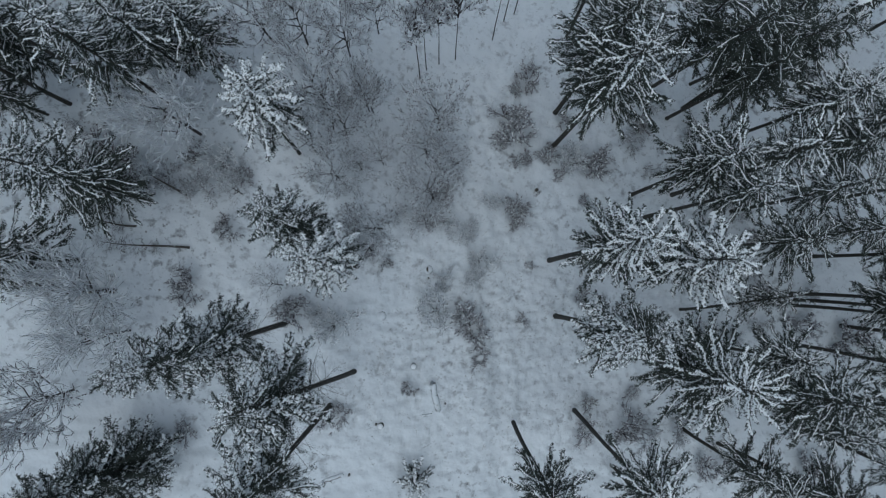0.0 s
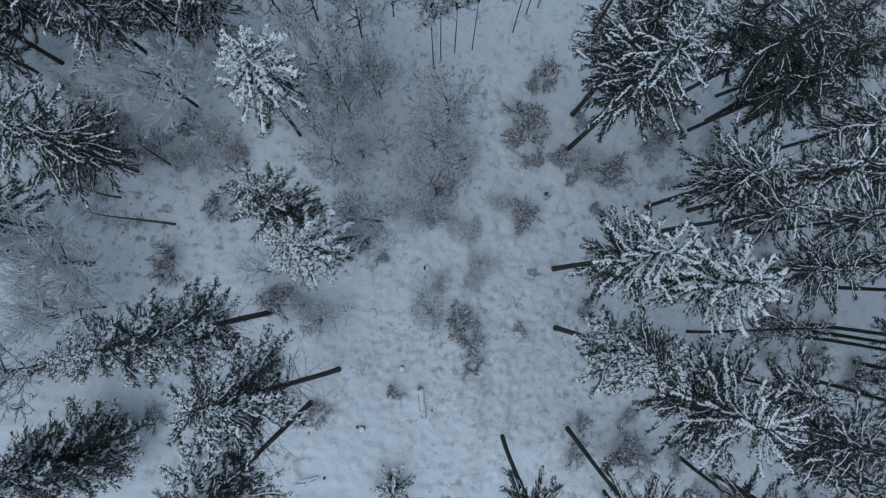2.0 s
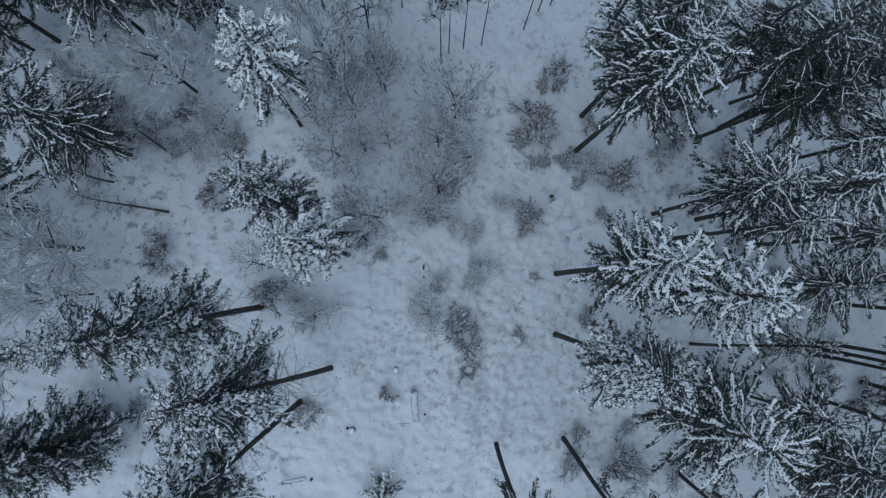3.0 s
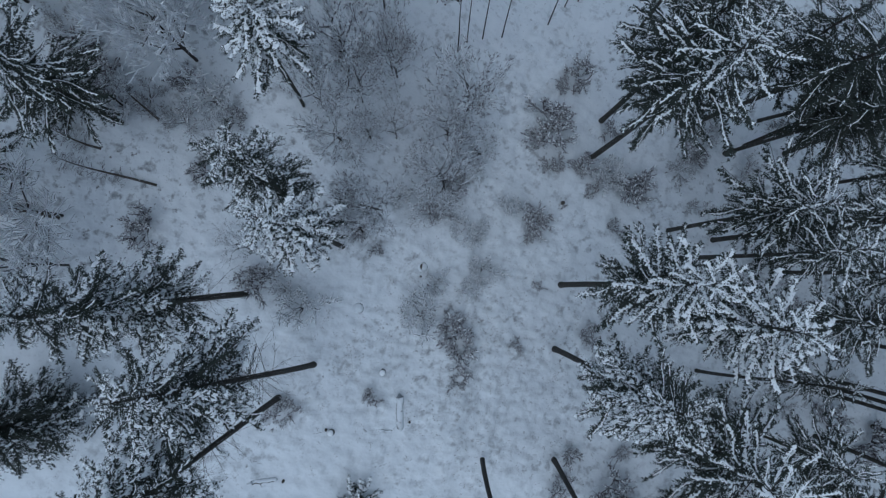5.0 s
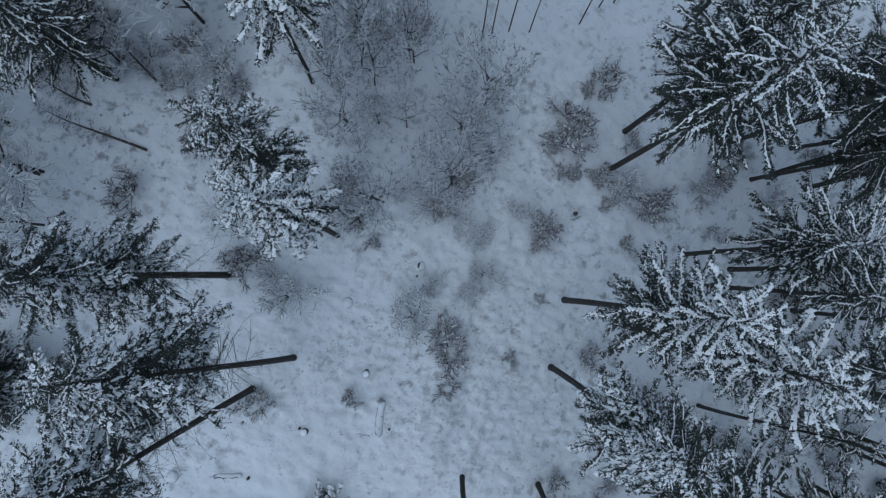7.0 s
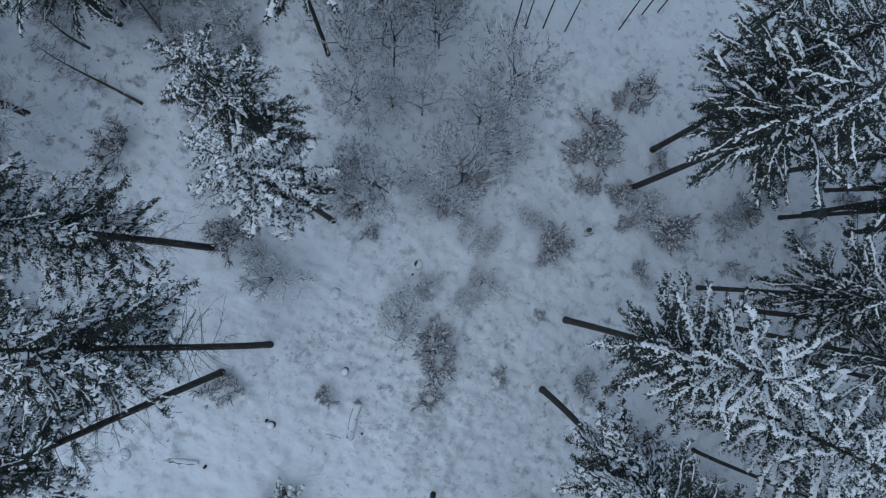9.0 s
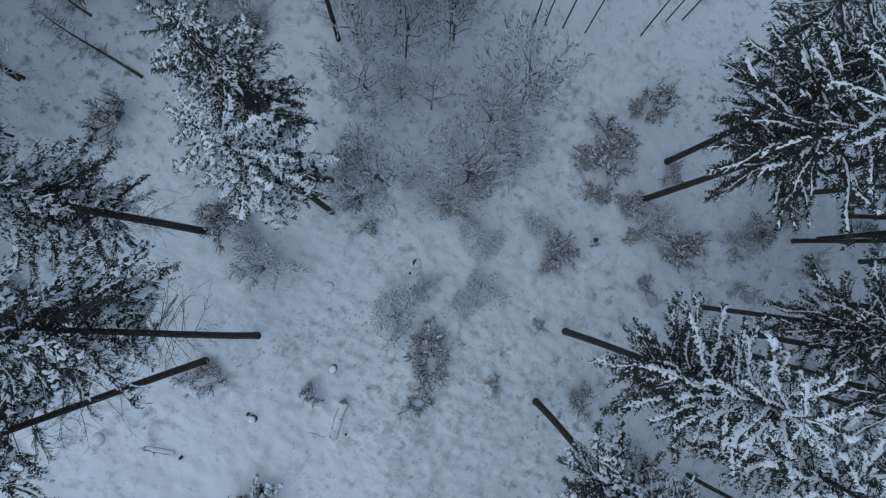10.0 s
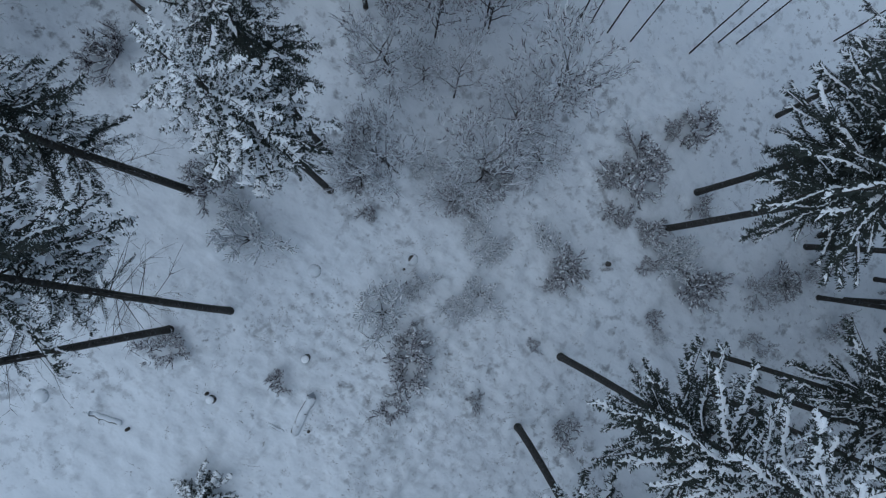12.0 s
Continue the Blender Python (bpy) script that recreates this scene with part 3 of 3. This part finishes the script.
spruce(20.49, -12.32, 15.5, 2.59, 0.69, 0.7, (0.37, 0.71))
spruce(5.07, -10.18, 17.1, 2.48, 0.70, 0.9, (0.01, 0.02))
spruce(9.60, -9.61, 18.1, 2.81, 0.79, 0.95, (0.02, -0.01))
spruce(12.37, -13.60, 13.9, 2.38, 0.64, 0.6, (-0.21, -0.19))
spruce(-10.57, -3.14, 20.6, 2.6, 0.37, 0.85, (-0.45, -0.25), full=1.2, gap=16, frost=True, clear=0.56, taper=0.8)
spruce(-5.95, -6.43, 19.0, 2.7, 0.60, 0.9, (-1.80, 1.45), full=1.1, gap=22, frost=True, under=16, clear=0.74, taper=0.6)
spruce(-7.48, -8.63, 19.5, 2.5, 0.62, 0.75, (-0.02, -0.01), gap=49, frost=True, under=8, clear=0.76)
spruce(-5.83, 0.72, 16.9, 1.98, 0.50, 1.0, (0.01, 0.09), full=1.2, pads=True)
spruce(-7.60, 2.17, 16.7, 1.95, 0.50, 0.34, (0.18, 0.52), full=1.15, frost=True)
spruce(-9.87, 8.58, 13.4, 2.6, 0.66, 1.0, (0.65, 0.67), full=1.5, pads=True)
spruce(-19.43, 5.09, 14.4, 3.2, 0.30, 0.88, (0.07, 0.10))
spruce(-18.30, -11.30, 12.3, 2.7, 0.06, 0.3, (-0.52, 0.80), full=1.9, frost=True)
spruce(30.13, 5.96, 17, 2.4, 0.5, 0.7, (0.0, 0.0), 0.65)
spruce(26.15, 2.83, 15, 2.3, 0.5, 0.45, (0.0, 0.0), 0.65)
spruce(27.04, -1.29, 17, 2.2, 0.5, 0.6, (0.0, 0.0), 0.65)
spruce(27.38, -1.77, 16, 2.0, 0.55, 0.6, (0.0, 0.0), 0.65)
spruce(27.21, -2.20, 15.5, 2.0, 0.55, 0.6, (0.0, 0.0), 0.65)
spruce(31.04, -3.79, 17, 2.3, 0.5, 0.6, (0.0, 0.0), 0.65)
spruce(27.01, -5.17, 16, 2.3, 0.5, 0.6, (0.0, 0.0), 0.65)
spruce(27.28, -11.49, 16, 2.4, 0.5, 0.6, (0.0, 0.0), 0.65)
spruce(9.60, 18.36, 15, 2.4, 0.5, 0.6, (0.0, 0.0), 0.55)
spruce(-24.26, 1.04, 11.5, 3.2, 0.25, 0.85, (0.0, 0.0), 0.85)
spruce(-23.41, 13.30, 16, 2.6, 0.45, 0.6, (0.0, 0.0), 0.85)
spruce(-24.73, 11.50, 16, 2.6, 0.45, 0.6, (0.0, 0.0), 0.85)
spruce(18.05, -2.45, 13, 1.6, 0.55, 0.5, (1.4, 1.5), 0.55)
spruce(-14.84, 14.69, 10.5, 2.8, 0.3, 0.92)
spruce(-17.08, 13.67, 12, 2.7, 0.35, 0.92)
spruce(-17.89, 11.43, 15, 2.6, 0.45, 0.7)
spruce(15.55, 15.01, 16, 2.8, 0.45, 0.2, (0.0, 0.0), 0.7)
spruce(18.83, 13.15, 16, 2.7, 0.45, 0.2, (0.0, 0.0), 0.7)
spruce(21.83, 13.32, 16, 2.7, 0.45, 0.2, (0.0, 0.0), 0.7)
spruce(21.70, 16.30, 15, 2.7, 0.45, 0.2, (0.0, 0.0), 0.7)
spruce(22.56, 5.09, 16, 2.4, 0.55, 0.5, (0.0, 0.0), 0.8)
spruce(21.10, -8.00, 16, 2.4, 0.55, 0.6, (0.0, 0.0), 0.8)
spruce(17.80, -11.18, 15, 2.3, 0.5, 0.5, (0.0, 0.0), 0.8)
spruce(-25.19, 13.40, 9, 2.6, 0.25, 0.55)
spruce(-26.00, 10.71, 10, 2.7, 0.25, 0.55)
spruce(-27.54, 14.60, 11, 2.7, 0.25, 0.55)
spruce(26.90, 9.40, 16, 2.6, 0.45, 0.4, (0.0, 0.0), 0.7)
spruce(29.20, 1.60, 16, 2.6, 0.45, 0.4, (0.0, 0.0), 0.7)
spruce(28.60, -8.20, 15, 2.6, 0.45, 0.4, (0.0, 0.0), 0.7)
spruce(24.40, -14.20, 15, 2.6, 0.45, 0.5, (0.0, 0.0), 0.7)
# the next 16 spruces stand out of view, added to darken the floor
spruce(36.25, 14.48, 17.4, 3.7, 0.4, 0.6, (0.0, 0.0), 0.3, True)
spruce(38.88, 8.48, 17.8, 3.7, 0.4, 0.6, (0.0, 0.0), 0.3, True)
spruce(35.06, 1.93, 17.8, 3.7, 0.4, 0.6, (0.0, 0.0), 0.3, True)
spruce(39.30, -3.20, 15.3, 3.7, 0.4, 0.6, (0.0, 0.0), 0.3, True)
spruce(35.94, -9.51, 16.6, 3.7, 0.4, 0.6, (0.0, 0.0), 0.3, True)
spruce(38.15, -15.97, 15.7, 3.7, 0.4, 0.6, (0.0, 0.0), 0.3, True)
spruce(32.56, -19.17, 17.3, 3.7, 0.4, 0.6, (0.0, 0.0), 0.3, True)
spruce(30.32, 19.59, 15.4, 3.7, 0.4, 0.6, (0.0, 0.0), 0.3, True)
spruce(35.23, 20.25, 15.0, 3.7, 0.4, 0.6, (0.0, 0.0), 0.3, True)
spruce(25.74, 21.42, 15.6, 3.7, 0.4, 0.6, (0.0, 0.0), 0.3, True)
spruce(-30.04, 4.74, 15.9, 3.7, 0.4, 0.6, (0.0, 0.0), 0.3, True)
spruce(-32.08, 10.08, 17.0, 3.7, 0.4, 0.6, (0.0, 0.0), 0.3, True)
spruce(-31.59, 17.88, 17.1, 3.7, 0.4, 0.6, (0.0, 0.0), 0.3, True)
spruce(-25.07, 20.79, 15.9, 3.7, 0.4, 0.6, (0.0, 0.0), 0.3, True)
spruce(-33.28, -3.67, 15.4, 3.7, 0.4, 0.6, (0.0, 0.0), 0.3, True)
spruce(-19.87, 21.60, 16.8, 3.7, 0.4, 0.6, (0.0, 0.0), 0.3, True)
spruce(12.05, 0.85, 18.9, 2.85, 0.58, 1.12, (0.45, -0.10))
spruce(-1.74, -13.59, 1.9, 1.55, 0.04, 1.0, full=2.6, pads=True)
bowed_sapling(-16.90, 1.85, -22.35, 2.40, 0.9, 0.085)
bowed_sapling(-21.25, -0.88, -24.60, -1.30, 0.3, 0.13)
bowed_sapling(-20.03, 3.37, -23.10, 3.80, 0.6, 0.075)
bowed_sapling(-17.03, 5.46, -19.60, 6.95, 1.0, 0.085)
bare_tree(-3.98, 3.38, 4.5, 2, (-2.04, 0.85), 1)
bare_tree(-4.86, 1.79, 3, 1.6, (-0.95, 1.10), 1)
bare_tree(-0.46, 5.39, 5, 2.2, (-1.88, 1.33), 1)
bare_tree(-0.94, 3.76, 2.6, 1.6, (-0.97, 0.86), 1)
bare_tree(-0.09, 10.59, 7, 2.4, (0.05, 0.88), 1)
bare_tree(1.28, 8.26, 3, 1.6, (-1.48, 0.04), 1)
bare_tree(-4.11, 7.98, 5, 1.4, (0.45, 1.16), 0)
bare_tree(-0.96, 8.57, 4.5, 1.8, (-1.18, 0.64), 1)
bare_tree(-7.12, 6.88, 5, 1.8, (0.19, -0.42), 1)
bare_tree(-1.54, 14.35, 12, 1.3, (0.00, -0.00), 2)
bare_tree(-1.09, 15.12, 11, 1.3, (0.00, -0.00), 2)
bare_tree(-0.17, 15.64, 11, 1.3, (0.00, -0.00), 2)
bare_tree(1.03, 16.06, 12, 1.3, (-0.00, -0.00), 2)
bare_tree(3.83, 17.76, 12, 1.3, (-0.00, -0.00), 2)
bare_tree(4.71, 19.31, 13, 1.3, (-0.00, -0.00), 2)
bare_tree(5.51, 19.90, 13, 1.3, (-0.00, -0.00), 2)
bare_tree(9.76, 23.86, 12, 1.3, (-0.00, -0.00), 2)
bare_tree(-6.58, 9.68, 7, 1.6, (0.75, -0.68), 1)
bare_tree(-4.87, 11.75, 7, 1.6, (0.67, -0.96), 1)
bare_tree(-7.12, 11.00, 9, 2, (0.04, 2.14), 1)
bare_tree(-5.09, 11.72, 8, 1.6, (0.23, 1.01), 1)
bare_tree(-11.97, 16.70, 9, 2.2, (1.11, -0.93), 1)
bare_tree(-9.47, 16.45, 9, 2.2, (1.29, -0.16), 1)
bare_tree(-6.53, 15.81, 8, 2, (0.60, 0.23), 1)
bare_tree(-4.55, 17.64, 8, 1.6, (0.21, -0.38), 1)
bare_tree(-8.73, 8.70, 5, 1.6, (0.02, 2.07), 1)
bare_tree(-7.61, 10.37, 5, 1.6, (0.57, 1.55), 1)
bare_tree(-16.40, 9.71, 9, 3.4, (-0.12, 0.10), 1)
bare_tree(-13.51, 5.59, 2.5, 1.3, (-0.41, 0.55), 0)
bare_tree(-21.22, -0.83, 9, 2.8, (1.30, -0.55), 1)
bare_tree(-20.21, -3.47, 8, 2.6, (0.55, 0.02), 1)
bare_tree(-23.40, -7.17, 7, 2.4, (1.50, 1.06), 1)
bare_tree(-25.64, -8.69, 6, 2.2, (1.53, 0.68), 1)
bare_tree(-19.66, 6.05, 4, 2, (-0.69, 0.73), 0)
bare_tree(-15.11, 14.48, 6, 2.2, (0.77, -0.18), 1)
bare_tree(-5.63, 7.59, 3, 1.5, (0.04, 0.18), 1)
bare_tree(-10.75, -0.56, 2.5, 1.3, (-1.25, -0.06), 0)
bush(5.17, 11.46, 1.54, "b")
bush(6.50, 14.77, 1.13, "b")
bush(5.68, 8.51, 0.65, "b")
bush(11.61, 8.40, 1.05, "b")
bush(9.65, 9.07, 1.13, "f")
bush(7.70, 8.79, 0.57, "b")
bush(4.05, 5.33, 1.01, "f")
bush(5.51, 4.94, 1.09, "b")
bush(-0.43, -2.34, 1.42, "f")
bush(2.15, -3.55, 1.38, "b")
bush(1.35, -2.56, 0.89, "b")
bush(2.73, -5.79, 0.73, "b")
bush(5.81, -3.12, 0.53, "b")
bush(0.16, -0.38, 0.89, "f")
bush(2.78, 1.22, 1.13, "f")
bush(2.29, -0.06, 0.81, "f")
bush(-16.71, -0.43, 1.34, "e")
bush(-14.45, 3.22, 1.01, "b")
bush(-9.88, -2.06, 1.22, "b")
bush(-10.60, -2.25, 0.81, "b")
bush(-7.28, -3.22, 1.54, "f")
bush(-6.98, -9.55, 1.09, "b")
bush(-16.37, -9.91, 0.81, "b")
bush(-3.76, 0.99, 0.53, "b")
bush(-4.92, 1.77, 0.65, "b")
bush(10.25, -1.63, 0.89, "b")
bush(15.53, 11.68, 0.81, "b")
bush(10.48, -9.07, 0.73, "b")
bush(10.42, -11.23, 1.01, "b")
bush(13.39, -10.96, 1.42, "b")
bush(19.80, -4.20, 1.54, "f")
bush(31.12, -4.95, 1.62, "b")
bush(21.22, 15.06, 0.81, "b")
bush(16.89, 0.44, 0.81, "b")
bush(24.49, -1.27, 1.05, "b")
bush(27.26, -14.66, 1.62, "b")
bush(19.33, -13.98, 1.22, "b")
bush(23.84, 3.05, 0.81, "b")
bush(9.28, 11.87, 0.73, "b")
bush(4.52, 9.95, 0.81, "b")
bush(6.49, 0.83, 0.41, "b")
bush(0.97, 3.23, 0.89, "f")
bush(-0.04, 6.05, 1.05, "b")
bush(-2.34, -7.68, 0.65, "b")
bush(7.01, 6.23, 0.32, "b")
bush(-6.28, 3.72, 0.97, "b")
bush(-5.49, 1.96, 0.81, "b")
bush(-8.41, -2.45, 0.89, "f")
bush(27.54, -3.64, 1.22, "b")
bush(30.88, 3.99, 1.13, "b")
bush(13.90, -8.58, 0.65, "b")
bush(22.02, -4.64, 0.97, "f")
bush(-0.84, 4.01, 0.97, "b")
bush(-3.20, 4.37, 0.97, "f")
bush(6.22, 8.82, 0.60, "b")
bush(7.80, 9.21, 0.90, "b")
bush(9.79, 8.51, 1.20, "f")
bush(11.40, 8.62, 1.30, "b")
bush(15.14, 11.50, 0.90, "b")
bush(5.54, 14.00, 0.60, "e")
bush(5.11, 10.59, 1.50, "b")
bush(8.77, 7.67, 0.60, "b")
bush(5.42, 4.71, 0.90, "b")
bush(5.39, 3.80, 0.50, "e")
bush(2.00, 3.09, 0.90, "f")
bush(10.57, 5.61, 0.60, "b")
bush(11.55, 5.09, 0.50, "f")
stump(-1.92, -6.17, 0.18, 0.3, True)
stump(-4.11, -10.06, 0.17, 0.25, True)
stump(-4.10, -2.69, 0.22, 0.1, True)
stump(-0.93, 0.53, 0.22, 0.08, True)
stump(7.04, 6.41, 0.12, 0.3, False)
stump(-4.41, -9.96, 0.07, 0.25, False)
stump(0.27, -8.73, 0.06, 0.2, False)
stump(-6.15, -13.21, 0.07, 0.25, False)
stump(-9.85, -14.02, 0.22, 0.1, True)
stump(-0.89, -0.09, 0.05, 0.12, False)
bush(-20.95, 7.44, 1.60, "b")
bush(-19.64, 6.15, 1.30, "f")
bush(-22.31, 8.37, 1.50, "b")
bush(-14.78, 7.67, 1.40, "f")
bush(-13.73, 6.79, 1.00, "b")
bush(-16.64, 8.12, 0.90, "b")
# undergrowth at scattered places, partly dark filler that deepens the floor's shade
bush(20.24, 3.23, 1.44, "d")
bush(20.45, 1.73, 1.17, "d")
bush(15.95, 1.85, 1.20, "d")
bush(25.69, -10.27, 0.94, "d")
bush(14.45, 10.48, 1.25, "d")
bush(13.67, 15.48, 1.47, "d")
bush(23.46, 4.85, 0.83, "d")
bush(13.24, 2.32, 0.75, "d")
bush(16.04, -5.98, 0.72, "d")
bush(20.42, -0.22, 1.37, "d")
bush(21.31, 5.57, 1.10, "d")
bush(23.60, 0.26, 0.92, "d")
bush(28.96, 15.88, 1.37, "d")
bush(24.32, -3.86, 0.88, "d")
bush(17.62, -10.96, 1.31, "d")
bush(19.41, 11.55, 1.01, "d")
bush(28.33, 11.57, 0.70, "d")
bush(16.36, 13.40, 1.08, "d")
bush(28.69, -1.47, 0.76, "d")
bush(23.07, 9.58, 0.92, "d")
bush(14.39, -3.36, 1.47, "d")
bush(25.13, -9.58, 0.90, "d")
bush(14.62, -11.26, 1.34, "d")
bush(15.84, 3.22, 1.06, "d")
bush(16.05, 8.22, 0.80, "d")
bush(23.30, -9.62, 1.04, "d")
bush(-22.66, 5.51, 1.48, "d")
bush(-16.16, 5.95, 1.41, "d")
bush(-22.68, 7.13, 1.38, "d")
bush(-22.65, 5.36, 1.32, "d")
bush(-21.38, 5.85, 0.76, "d")
bush(-24.01, 9.58, 0.89, "d")
bush(-18.39, 6.83, 1.06, "d")
fallen_log(-7.22, -13.39, 1.30, 0.11, 14)
fallen_log(-0.45, -8.29, 1.87, 0.17, -78, True)
fallen_log(-1.08, -9.54, 0.82, 0.06, 6)
fallen_branch(-5.14, -10.30, 0.77, 16)
fallen_branch(-12.08, -13.83, 1.73, -22)
fallen_branch(-11.02, -13.05, 1.47, -21)
fallen_branch(-8.97, -4.04, 0.92, -64)
fallen_branch(-6.18, -3.98, 1.03, 23)
fallen_branch(-13.96, -2.55, 1.55, 14)
fallen_branch(-5.32, -14.33, 0.71, 2)
fallen_branch(8.87, 11.87, 1.34, 20)
fallen_branch(10.51, 12.62, 1.64, -46)
fallen_branch(-1.22, -11.63, 1.02, 23)
fallen_branch(-1.81, 0.45, 1.23, 48)
fallen_branch(-3.83, -5.80, 0.58, 102)
fallen_branch(-9.84, -11.25, 2.24, -117)


# ---- dry grass that sticks out of the snow ----
def grass_tufts():
    rng = random.Random(77)
    s = Shape()
    made = 0
    while made < 1100:
        x, y = (rng.uniform(-24, 26), rng.uniform(-17, 19)) if made % 3 == 0 else (rng.gauss(1, 6), rng.gauss(-3, 6.5))
        if noise.noise((x * 0.35, y * 0.35, 9.0)) + 0.25 * rng.uniform(-1, 1) < 0.02:
            continue
        made += 1
        z = lie(x, y) - 0.02
        for _ in range(rng.randint(5, 11)):
            a, out = rng.uniform(0, math.tau), rng.uniform(0.03, 0.22)
            p = Vector((x + rng.gauss(0, 0.10), y + rng.gauss(0, 0.10), z))
            s.tube((p, p + Vector((math.cos(a) * out, math.sin(a) * out, rng.uniform(0.05, 0.22)))), (rng.uniform(0.009, 0.017), 0.0), 3)
    tagged(new("grass", s.mesh("grass", (GRASS,))), "dry grass stalks sticking out of the snow", "grass", kind="stuff")


grass_tufts()
